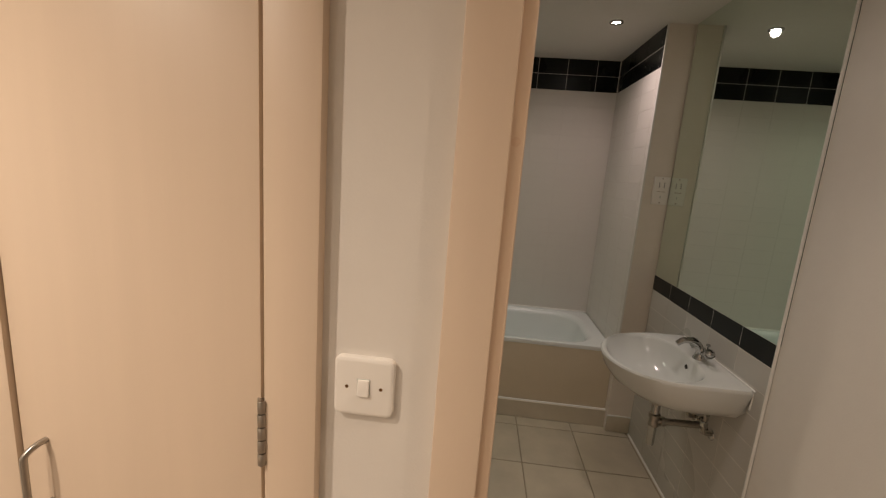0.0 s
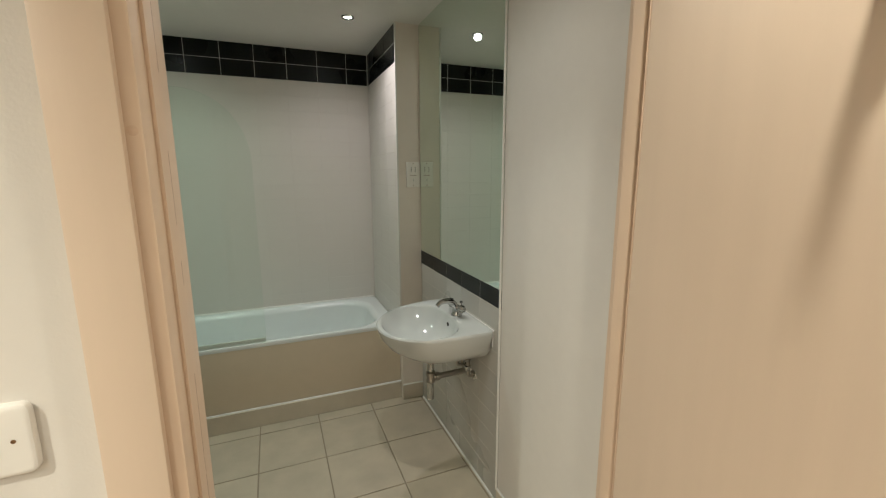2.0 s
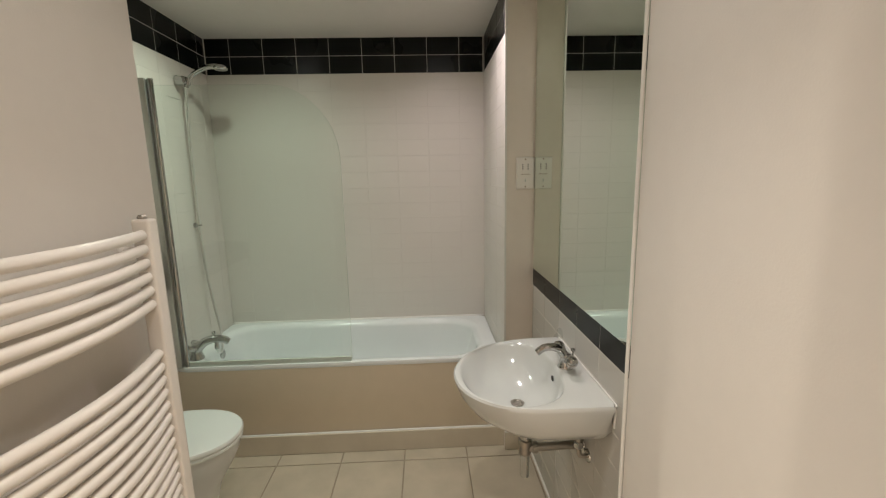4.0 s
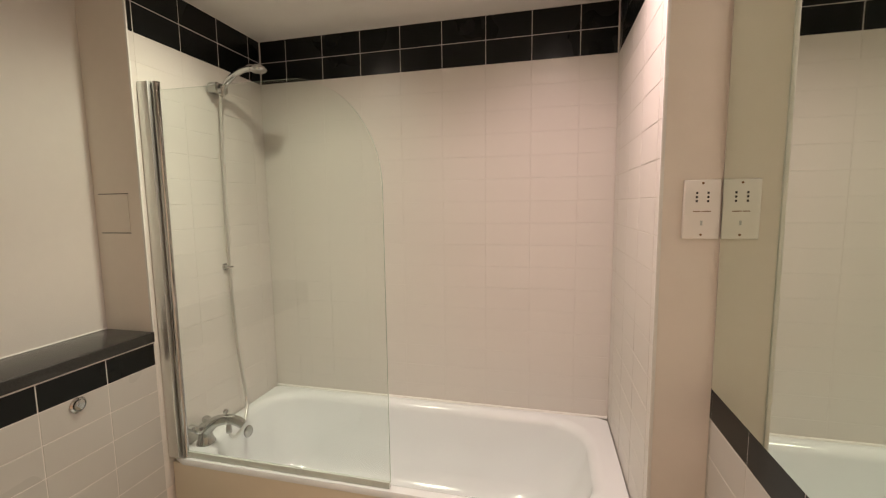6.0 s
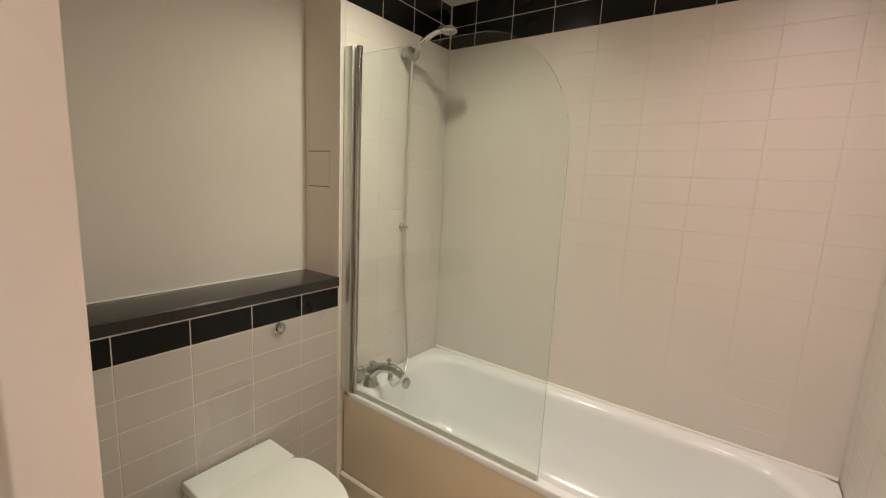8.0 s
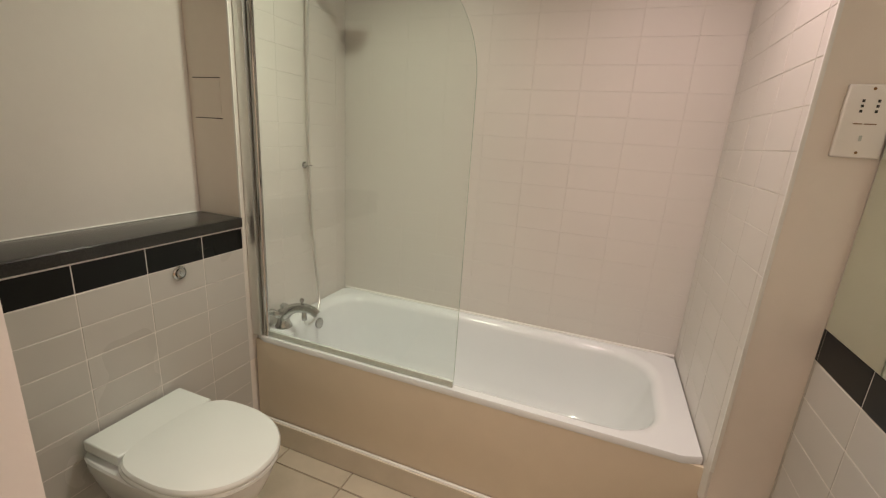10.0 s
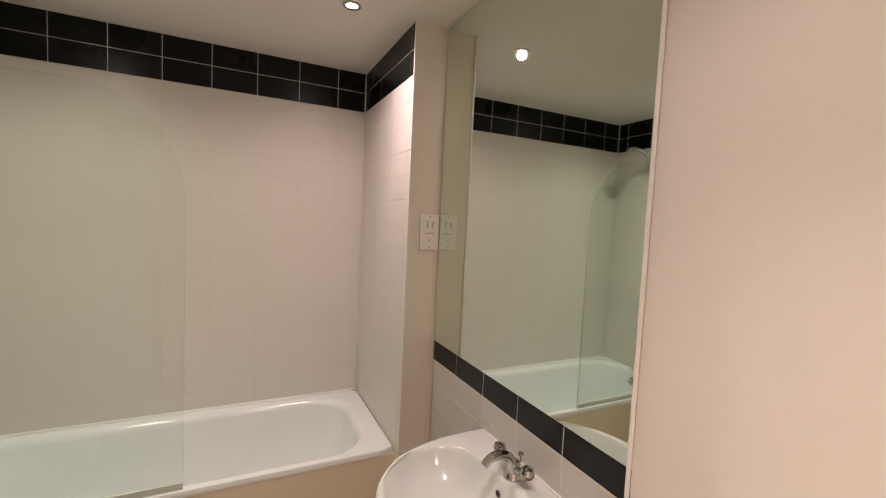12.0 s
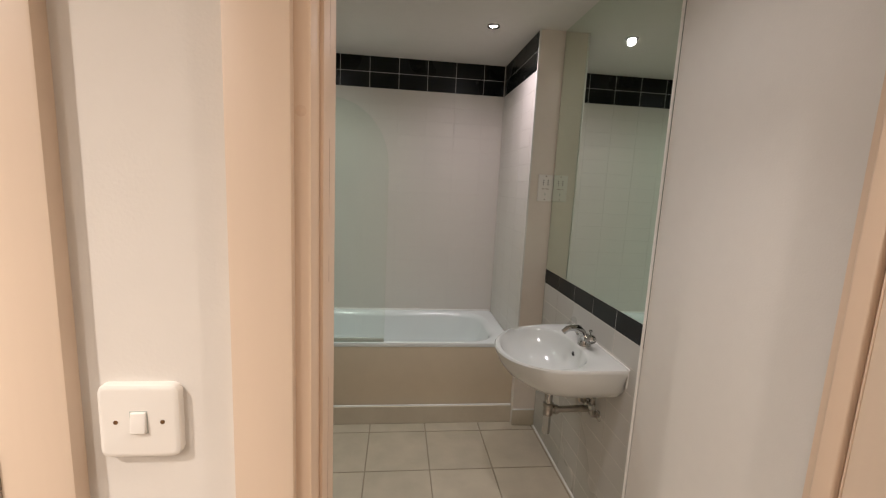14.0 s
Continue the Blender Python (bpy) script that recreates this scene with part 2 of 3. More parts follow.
structure("wall_hall_right", box(1.76, 2.3, HALL_Y, 1.503, 0, CEIL), PLASTER, "plain white hall wall behind the open door", "wall")
structure("wall_hall_end_left", box(-1.12, -1.0, -1.0, 1.503, 0, CEIL), PLASTER, "plain white end wall of the hall", "wall")
structure("wall_hall_end_right", box(2.3, 2.42, -1.0, 1.503, 0, CEIL), PLASTER, "plain white end wall of the hall", "wall")
structure("wall_hall_far", box(-1.12, 2.42, -1.12, -1.0, 0, CEIL), PLASTER, "plain white long wall of the hall", "wall")
structure("wall_cupboard_side", box(-0.1, 0.0, 1.503, 2.209, 0, CEIL), PLASTER, "plain wall inside the closed cupboard", "wall")

# bathroom door frame: lining, stops and architraves
frame_door = thing("door_frame", "pale lacquered pine frame round the bathroom doorway", "door frame", (0.87, 1.40, 0))
frame_door["kind"] = "structure"
JL, JR = 0.877, 1.742
part("jamb", box(0.853, 0.8835, 1.366, 1.505, 0, DOOR_TOP, 0.003), FRAME, frame_door)
part("jamb", box(JR, 1.764, 1.385, 1.525, 0, DOOR_TOP, 0.003), FRAME, frame_door)
part("head", box(0.853, 1.764, 1.372, 1.505, DOOR_TOP, DOOR_TOP + 0.028, 0.003), FRAME, frame_door)
part("stop", box(0.8832, 0.8885, 1.413, 1.5045, 0, DOOR_TOP - 0.015, 0.002), FRAME, frame_door, "paler stop strip with a split joint")
part("stop", box(1.727, JR + 0.001, 1.466, 1.5035, 0, DOOR_TOP - 0.015, 0.006, 3), FRAME, frame_door)
part("stop", box(JL, JR, 1.4135, 1.504, DOOR_TOP - 0.015, DOOR_TOP, 0.002), FRAME, frame_door)
part("architrave", box(0.800, 0.866, 1.354, 1.3725, 0, DOOR_TOP + 0.012, 0.004), DOOR, frame_door, "flat cream architrave")
part("architrave", box(1.757, 1.823, 1.354, 1.3725, 0, DOOR_TOP + 0.012, 0.004), DOOR, frame_door)
part("architrave", box(0.800, 1.823, 1.3545, 1.3725, DOOR_TOP + 0.0125, DOOR_TOP + 0.078, 0.004), DOOR, frame_door)
part("strike_plate", join(box(0.8825, 0.8847, 1.385, 1.409, 0.915, 1.03), box(0.8825, 0.8851, 1.391, 1.403, 0.955, 0.99)), STEEL, frame_door, "dark metal strike plate", smooth=False)
for z in (1.538, 0.62):
    part("knot", turned((0.873, 1.3665, z), [(0.0001, 0), (0.007, 0.0004), (0.004, 0.0007), (0.0001, 0.001)], "-y", 14), KNOT, frame_door)
for z0, z1 in ((1.62, 1.72), (1.42, 1.52), (1.335, 1.37), (0.97, 1.20)):
    part("split", box(0.8880, 0.8887, 1.4536, 1.4541, z0, z1), SPLIT, frame_door, smooth=False)

# cupboard door and its frame
frame_cup = thing("cupboard_frame", "flat cream frame round the hall cupboard door", "door frame", (0.36, 1.36, 0))
frame_cup["kind"] = "structure"
part("jamb", box(0.558, 0.634, 1.353, 1.40, 0, DOOR_TOP, 0.004), DOOR, frame_cup)
part("jamb", box(0.085, 0.160, 1.353, 1.40, 0, DOOR_TOP, 0.004), DOOR, frame_cup)
part("head", box(0.085, 0.634, 1.353, 1.40, DOOR_TOP, DOOR_TOP + 0.07, 0.004), DOOR, frame_cup)
# near-black sheet behind the leaf: the shade in the door gap, put into colour
part("gap_shade_sheet", box(0.14, 0.575, 1.402, 1.412, 0, DOOR_TOP), DARK, frame_cup, smooth=False)


def hinge(parent, x, y, z0, z1, leaf):
    h = part("hinge", join(*[turned((x, y, z0 + (z1 - z0) * k / 5 + 0.001), [(0.0055, 0), (0.0062, 0.001), (0.0062, (z1 - z0) / 5 - 0.003), (0.0055, (z1 - z0) / 5 - 0.002)], "z", 12) for k in range(5)], leaf), STEEL, parent, "dull metal butt hinge")
    return h


door_cup = thing("cupboard_door", "closed plain cream veneer cupboard door with a bow handle", "door", (0.36, 1.36, 0.01))
part("leaf", box(LEAF_L, LEAF_R, 1.36, 1.398, 0.008, DOOR_TOP - 0.004, 0.002), DOOR, door_cup)
hinge(door_cup, 0.5555, 1.353, 1.058, 1.162, box(0.546, 0.5535, 1.3585, 1.3605, 1.06, 1.16))
part("bow_handle", tube([(0.205, 1.362, 1.046), (0.203, 1.345, 1.045), (0.199, 1.333, 1.036), (0.198, 1.331, 1.023), (0.198, 1.331, 0.963), (0.199, 1.333, 0.950), (0.203, 1.345, 0.941), (0.205, 1.362, 0.940)], 0.0048, 10, 5), STEEL, door_cup, "brushed metal bow handle")

# bathroom door, standing open against the hall
door_bath = thing("bathroom_door", "open pale veneer bathroom door with a metal robe hook", "door", (1.72, 1.447, 0.005))
part("leaf", box(1.717, 1.757, 0.685, 1.445, 0.006, DOOR_TOP - 0.004, 0.0025), DOOR, door_bath)
part("lipping", box(1.7155, 1.7575, 1.4455, 1.4475, 0.006, DOOR_TOP - 0.004, 0.0008), FRAME, door_bath)
hinge(door_bath, 1.7615, 1.448, 1.05, 1.155, box(1.735, 1.7415, 1.449, 1.4515, 1.052, 1.152))


def strip(points, width, thick, y):
    """A flat metal strip bent along points in the plane of x and z, centred on y."""
    out = []
    line = smooth_line(points, 5)
    for i, p in enumerate(line):
        d = (line[min(i + 1, len(line) - 1)] - line[max(i - 1, 0)]).normalized()
        n = Vector((-d.z, 0, d.x)) * thick / 2
        out.append([Vector((p.x, y + s * width / 2, p.z)) + n * k for s, k in ((-1, -1), (1, -1), (1, 1), (-1, 1))])
    return loft(out, True, True)


robe_hook = thing("robe_hook", "dull chrome double robe hook on the door", "hook", (1.712, 1.084, 1.75))
strip_back = part("back_strip", box(1.7125, 1.7165, 1.074, 1.094, 1.695, 1.815, 0.001), STEEL, robe_hook)
part("upper_prong", strip([(1.714, 0, 1.812), (1.70, 0, 1.8135), (1.64, 0, 1.8145), (1.612, 0, 1.816), (1.602, 0, 1.820), (1.599, 0, 1.832)], 0.02, 0.0035, 1.084), STEEL, robe_hook)
part("lower_prong", strip([(1.714, 0, 1.697), (1.70, 0, 1.693), (1.684, 0, 1.694), (1.677, 0, 1.702), (1.676, 0, 1.715)], 0.02, 0.0035, 1.084), STEEL, robe_hook)
for z in (1.73, 1.78):
    part("screw", turned((1.7125, 1.084, z), [(0.0001, 0), (0.004, 0.0), (0.0035, 0.0012), (0.0001, 0.0015)], "-x", 12), DARK, strip_back)

# ---- bath ----
RIM = 0.517


def rounded(cx, cy, hx, hy, r, z, count=96):
    """A rounded rectangle as a ring of points round its centre."""
    pts = []
    for k in range(count):
        a = 2 * math.pi * (k + 0.5) / count
        c, s = math.cos(a) * hx, math.sin(a) * hy
        f = 1 / max(abs(c) / hx, abs(s) / hy)
        x, y = c * f, s * f
        ox, oy = abs(x) - (hx - r), abs(y) - (hy - r)
        if ox > 0 and oy > 0:
            d = math.hypot(ox, oy)
            x = math.copysign(hx - r + ox / d * r, x)
            y = math.copysign(hy - r + oy / d * r, y)
        pts.append((cx + x, cy + y, z))
    return pts


bathtub = thing("bathtub", "white enamelled bath with a cream panel between tiled walls", "bath", (0.86, 3.65, 0))
BX, BY = 0.861, 3.654
tub = loft([
    rounded(BX, BY, 0.858, 0.3435, 0.004, RIM - 0.024),
    rounded(BX, BY, 0.858, 0.3435, 0.006, RIM - 0.004),
    rounded(BX, BY, 0.856, 0.3410, 0.010, RIM),
    *[rounded(0.838, 3.656, 0.770 + 0.046 * (1 - math.sin(a)), 0.276 + 0.046 * (1 - math.sin(a)), 0.175 + 0.03 * (1 - math.sin(a)), RIM - 0.046 * (1 - math.cos(a)))
      for a in (math.pi / 2 * k / 12 for k in range(12))],
    rounded(0.835, 3.654, 0.735, 0.258, 0.18, 0.36),
    rounded(0.815, 3.651, 0.680, 0.232, 0.17, 0.22),
    rounded(0.800, 3.648, 0.610, 0.185, 0.15, 0.165),
    rounded(0.790, 3.648, 0.540, 0.130, 0.11, 0.152),
], False, True)
tub_part = part("tub", tub, ENAMEL, bathtub)
part("overflow", join(turned((0.070, 3.657, 0.441), [(0.0001, 0.0), (0.026, 0.0), (0.030, 0.006), (0.027, 0.013), (0.018, 0.017), (0.0001, 0.018)], "x")), CHROME, tub_part, "round chrome overflow")
part("waste", turned((0.33, 3.648, 0.1525), [(0.0001, 0), (0.034, 0), (0.033, 0.003), (0.022, 0.002), (0.0001, 0.0015)]), CHROME, tub_part)
part("front_panel", box(0.002, 1.7285, 3.318, 3.330, 0.004, 0.4925, 0.002), PANEL, bathtub, "cream laminate bath panel")
plinth = structure("baseboard_bath", box(0.002, 1.7285, 3.298, 3.3175, 0.0, 0.112, 0.003), PLINTH, "beige tile skirting under the bath panel", "skirting")
part("sealant", tube([(0.004, 3.310, 0.113), (0.85, 3.310, 0.113), (1.7285, 3.310, 0.113)], 0.0065, 8, 1), SILICONE, plinth)
plinth_pier = structure("baseboard_pier", box(1.7265, 1.866, 3.2565, 3.2615, 0.0, 0.104, 0.002), PLINTH, "short beige tile skirting at the pier", "skirting")
part("sealant", tube([(1.7265, 3.259, 0.105), (1.78, 3.259, 0.105), (1.866, 3.259, 0.105)], 0.005, 8, 1), SILICONE, plinth_pier)
plinth_right = structure("baseboard_right", box(1.842, 1.8515, 1.509, 2.213, 0.0, 0.102, 0.003), PLINTH, "beige tile skirting along the white wall", "skirting")
part("sealant", tube([(1.848, 1.509, 0.103), (1.848, 1.86, 0.103), (1.848, 2.213, 0.103)], 0.004, 8, 1), SILICONE, plinth_right)
structure("trim_sealant_floor", tube([(1.864, 2.22, 0.001), (1.864, 2.7, 0.001), (1.864, 3.25, 0.001)], 0.005, 8, 1), SILICONE, "white sealant line along the floor", "sealant", smooth=True)
structure("trim_sealant_bath_back", tube([(0.004, 3.996, RIM + 0.001), (0.8, 3.996, RIM + 0.001), (1.718, 3.996, RIM + 0.001)], 0.008, 8, 1), SILICONE, "white sealant line behind the bath rim", "sealant", smooth=True)
structure("trim_sealant_corner", tube([(1.846, 2.218, 0.10), (1.846, 2.218, 1.2), (1.846, 2.218, CEIL)], 0.005, 8, 1, False), SILICONE, "white plaster edge bead beside the tiles", "bead", smooth=True)
structure("trim_tile_edge", box(-0.0065, 0.003, 3.281, 3.287, 1.036, CEIL, 0.002), SILICONE, "white plastic tile edge trim", "trim", smooth=True)
structure("trim_tile_edge_right", box(1.719, 1.729, 3.2555, 3.2635, 0.53, CEIL, 0.002), SILICONE, "white plastic tile edge trim", "trim", smooth=True)

# bath mixer and shower
mixer = thing("bath_mixer", "chrome bath shower mixer on the bath rim", "tap", (0.055, 3.46, RIM))
part("body", turned((0.056, 3.434, RIM), [(0.038, 0), (0.037, 0.006), (0.030, 0.018), (0.025, 0.045), (0.027, 0.064), (0.022, 0.080), (0.0001, 0.085)]), CHROME, mixer)
spout = part("spout", tube([(0.062, 3.435, 0.572), (0.098, 3.441, 0.606), (0.148, 3.449, 0.620), (0.194, 3.457, 0.615), (0.222, 3.462, 0.598)], (0.025, 0.0185), 18), CHROME, mixer)
part("diverter", turned((0.150, 3.449, 0.636), [(0.004, 0), (0.004, 0.012), (0.009, 0.014), (0.011, 0.021), (0.007, 0.028), (0.0001, 0.029)]), CHROME, spout)
part("hose_union", turned((0.158, 3.452, 0.562), [(0.0001, 0), (0.011, 0), (0.012, 0.003), (0.012, 0.022), (0.010, 0.026), (0.010, 0.044), (0.0001, 0.045)], "z", 14), CHROME, spout)
for y, dy in ((3.408, -1), (3.462, 1)):
    lever = part("handle", tube([(0.054, 3.436 + dy * 0.008, 0.574), (0.050, y + dy * 0.002, 0.582), (0.042, y + dy * 0.008, 0.591), (0.028, y + dy * 0.012, 0.595)], (0.015, 0.013), 14), CHROME, mixer)
    part("cap", turned((0.026, y + dy * 0.012, 0.583), [(0.0001, 0), (0.014, 0.002), (0.018, 0.010), (0.017, 0.018), (0.009, 0.024), (0.0001, 0.025)], "z", 16), CHROME, lever)
shower = thing("hand_shower", "chrome hand shower on a wall bracket with a hose", "shower", (0.03, 3.655, 2.0))
part("bracket", join(turned((0.0005, 3.66, 2.02), [(0.026, 0), (0.026, 0.006), (0.020, 0.012), (0.016, 0.03), (0.0001, 0.032)], "x"), box(0.004, 0.064, 3.622, 3.692, 1.992, 2.036, 0.014, 3)), CHROME, shower)
wand = part("handle", tube([(0.052, 3.657, 1.980), (0.074, 3.656, 2.028), (0.120, 3.654, 2.062), (0.178, 3.651, 2.083), (0.232, 3.65, 2.086)], (0.0115, 0.0145), 14), CHROME, shower)
part("rose", turned((0.246, 3.650, 2.066), [(0.0001, 0.001), (0.028, 0.0), (0.034, 0.004), (0.036, 0.010), (0.033, 0.017), (0.022, 0.025), (0.0001, 0.029)]), CHROME, wand)
hose_line = smooth_line([(0.050, 3.657, 1.985), (0.043, 3.660, 1.90), (0.030, 3.665, 1.60), (0.026, 3.668, 1.24), (0.034, 3.664, 1.0), (0.055, 3.660, 0.80), (0.080, 3.654, 0.635), (0.100, 3.632, 0.570), (0.126, 3.576, 0.528), (0.146, 3.514, 0.518), (0.157, 3.468, 0.535), (0.158, 3.453, 0.568)], 40)
part("hose", tube(hose_line, 0.0072, 10, 1, False), SILVER, shower, "ribbed metal shower hose")
part("hose_clip", join(turned((0.0005, 3.668, 1.228), [(0.016, 0), (0.016, 0.005), (0.010, 0.009), (0.009, 0.022), (0.0001, 0.023)], "x"), tube([(0.026, 3.657, 1.228), (0.036, 3.660, 1.228), (0.038, 3.668, 1.228), (0.036, 3.676, 1.228), (0.026, 3.679, 1.228)], 0.0035, 8, 4)), CHROME, shower)

# glass bath screen
SY = 3.330
screen = thing("bath_screen", "clear glass bath screen with a curved top corner", "bath screen", (0.05, SY, RIM))
outline = [(0.066, 0.542), (0.920, 0.542), (0.920, 1.555)]
for k in range(1, 22):
    a = math.pi / 2 * k / 21
    outline.append((0.600 + 0.320 * math.cos(a), 1.555 + 0.365 * math.sin(a)))
outline.append((0.066, 1.924))
pane = bmesh.new()
face = pane.faces.new([pane.verts.new((x, SY - 0.003, z)) for x, z in outline])
ext = bmesh.ops.extrude_face_region(pane, geom=[face])
for v in ext["geom"]:
    if isinstance(v, bmesh.types.BMVert):
        v.co.y += 0.006
glass = part("pane", pane, GLASS, screen, "clear glass pane", smooth=False)
glass.data.materials.append(PANE_EDGE)
for p in glass.data.polygons:
    p.material_index = 0 if abs(p.normal.y) > 0.9 else 1
glass.visible_shadow = False
part("wall_channel", box(0.0015, 0.048, SY - 0.028, SY + 0.012, 0.523, 1.953, 0.003), SILVER, screen, "silver wall channel")
part("pivot_tube", join(tube([(0.062, SY - 0.004, 0.523), (0.062, SY - 0.004, 1.945)], 0.0125, 20), turned((0.062, SY - 0.004, 1.945), [(0.0125, 0), (0.0135, 0.002), (0.0125, 0.008), (0.0001, 0.009)])), CHROME, screen, "chrome pivot tube")
part("bottom_seal", box(0.058, 0.918, SY - 0.007, SY + 0.007, RIM + 0.001, RIM + 0.0255, 0.002), PANE_SEAL, glass, "grey rubber bottom seal")

# ---- shelf over the cistern, toilet ----
shelf = thing("shelf", "black polished stone shelf over the boxed cistern", "shelf", (-0.1, 2.8, 0.998))
part("slab", box(-0.2215, -0.006, 2.3105, 3.2835, 0.999, 1.0362, 0.003, 3), SLATE, shelf)
part("front_edge", box(-0.0065, 0.006, 2.3105, 3.2835, 0.9985, 1.036, 0.004, 3), SLATE, shelf)
part("sealant", tube([(-0.2205, 2.312, 1.037), (-0.2205, 2.8, 1.037), (-0.2205, 3.282, 1.037)], 0.003, 8, 1), SILICONE, shelf)
button = thing("flush_button", "round chrome flush button in the tiles", "flush button", (0.0, 3.0, 0.885))
part("rim", turned((0.0005, 3.005, 0.885), [(0.024, 0), (0.025, 0.004), (0.020, 0.008), (0.019, 0.005), (0.0001, 0.005)], "x"), CHROME, button)
part("push", turned((0.0058, 3.005, 0.885), [(0.017, 0), (0.016, 0.005), (0.010, 0.007), (0.0001, 0.0065)], "x"), CHROME, button)

toilet = thing("toilet", "white back-to-wall toilet with the lid closed", "toilet", (0.3, 2.80, 0))
TY = 2.800


def egg(x0, x1, half, z, back=3.5, front=2.1, count=64):
    """An oval: squarer at the back, rounder at the front."""
    pts, mid = [], x0 + (x1 - x0) * 0.42
    for k in range(count):
        a = 2 * math.pi * k / count
        c, s = math.cos(a), math.sin(a)
        n = front if c > 0 else back
        x = math.copysign(abs(c) ** (2 / n), c) * ((x1 - mid) if c > 0 else (mid - x0))
        pts.append((mid + x, TY + math.copysign(abs(s) ** (2 / n), s) * half, z))
    return pts


part("pan", loft([egg(0.002, 0.43, 0.115, 0.0, 8), egg(0.002, 0.43, 0.112, 0.03, 8), egg(0.002, 0.42, 0.108, 0.12, 8), egg(0.002, 0.45, 0.125, 0.24, 8), egg(0.002, 0.51, 0.160, 0.34, 7), egg(0.002, 0.537, 0.174, 0.40, 7), egg(0.002, 0.540, 0.176, 0.425, 7), egg(0.006, 0.535, 0.172, 0.431, 7)], True, True), CERAMIC, toilet)
part("seat", loft([egg(0.135, 0.545, 0.176, 0.4315), egg(0.132, 0.549, 0.179, 0.436), egg(0.132, 0.549, 0.179, 0.445), egg(0.136, 0.545, 0.176, 0.4495)], True, True), SEAT_PLASTIC, toilet)
part("lid", loft([egg(0.150, 0.548, 0.177, 0.4505), egg(0.147, 0.551, 0.180, 0.455), egg(0.147, 0.551, 0.180, 0.464), egg(0.152, 0.546, 0.175, 0.4705), egg(0.185, 0.51, 0.142, 0.4745), egg(0.25, 0.43, 0.08, 0.4760)], True, True), SEAT_PLASTIC, toilet)
part("hinge_cover", box(0.012, 0.168, TY - 0.152, TY + 0.152, 0.4325, 0.4695, 0.006, 3), SEAT_PLASTIC, toilet)

# ---- basin ----
basin = thing("wash_basin", "white wall-hung ceramic basin with a tap ledge", "basin", (1.65, 2.565, 0.7))
CX, CY = 1.640, 2.566


def d_ring(front, half, z, back=1.8665, cy=CY, count=96):
    """A D: flat at the wall, a bow to the front."""
    pts = []
    for k in range(count):
        a = 2 * math.pi * (k + 0.5) / count
        c, s = math.cos(a), math.sin(a)
        lo, hi = 0.0, 2.0
        for _ in range(26):
            m = (lo + hi) / 2
            x, y = CX + m * c, m * s
            u = (back - x) / (back - front)
            inside = x < back and abs(u) < 1 and abs(y) < half * (1 - max(0.0, (u - 0.16) / 0.84) ** 2.9) ** 0.5
            lo, hi = (m, hi) if inside else (lo, m)
        pts.append((CX + lo * c, cy + lo * s, z - 0.022 * max(0.0, (back - CX - lo * c) / (back - front) - 0.3)))
    return pts


def oval(cx, rx, ry, z, count=96, flat=0.0, fall=0.0):
    pts = []
    for k in range(count):
        a = 2 * math.pi * (k + 0.5) / count
        c, s = math.cos(a), math.sin(a)
        n = 2.0 + (flat if c > 0 else 0)
        r = (abs(c / rx) ** n + abs(s / ry) ** n) ** (-1 / n)
        pts.append((cx + r * c, CY + r * s, z - fall * max(0.0, (1.8665 - cx - r * c) / 0.4525 - 0.3)))
    return pts


bowl = loft([
    oval(1.680, 0.080, 0.095, 0.640),
    oval(1.680, 0.135, 0.165, 0.652),
    d_ring(1.515, 0.222, 0.680),
    d_ring(1.462, 0.248, 0.714),
    d_ring(1.430, 0.260, 0.756),
    d_ring(1.416, 0.267, 0.793),
    d_ring(1.414, 0.268, 0.803),
    d_ring(1.419, 0.265, 0.8095),
    d_ring(1.426, 0.260, 0.810),
    oval(1.606, 0.172, 0.239, 0.8095, flat=0.7, fall=0.022),
    oval(1.606, 0.167, 0.233, 0.8060, flat=0.7, fall=0.022),
    oval(1.607, 0.162, 0.227, 0.796, flat=0.7, fall=0.018),
    oval(1.611, 0.151, 0.208, 0.764, flat=0.5, fall=0.012),
    oval(1.617, 0.132, 0.172, 0.725, flat=0.3),
    oval(1.626, 0.092, 0.118, 0.693),
    oval(1.635, 0.045, 0.050, 0.680),
    oval(1.637, 0.024, 0.024, 0.677),
], True, True)
bowl_part = part("bowl", bowl, CERAMIC, basin)
part("waste", turned((1.637, CY, 0.6775), [(0.0001, 0), (0.023, 0), (0.024, 0.003), (0.017, 0.004), (0.014, 0.001), (0.0001, 0.001)]), STEEL, bowl_part, "metal waste fitting")
part("overflow", turned((1.7605, CY, 0.766), [(0.0001, 0), (0.010, 0), (0.009, 0.003), (0.0001, 0.002)], "-x", 16), DARK, bowl_part, "dark overflow hole")
part("wall_sealant", tube([(1.8655, CY - 0.256, 0.735), (1.8655, CY - 0.259, 0.80), (1.8655, CY - 0.24, 0.812), (1.8655, CY, 0.812), (1.8655, CY + 0.24, 0.812), (1.8655, CY + 0.259, 0.80)], 0.0035, 8, 4), SILICONE, basin)

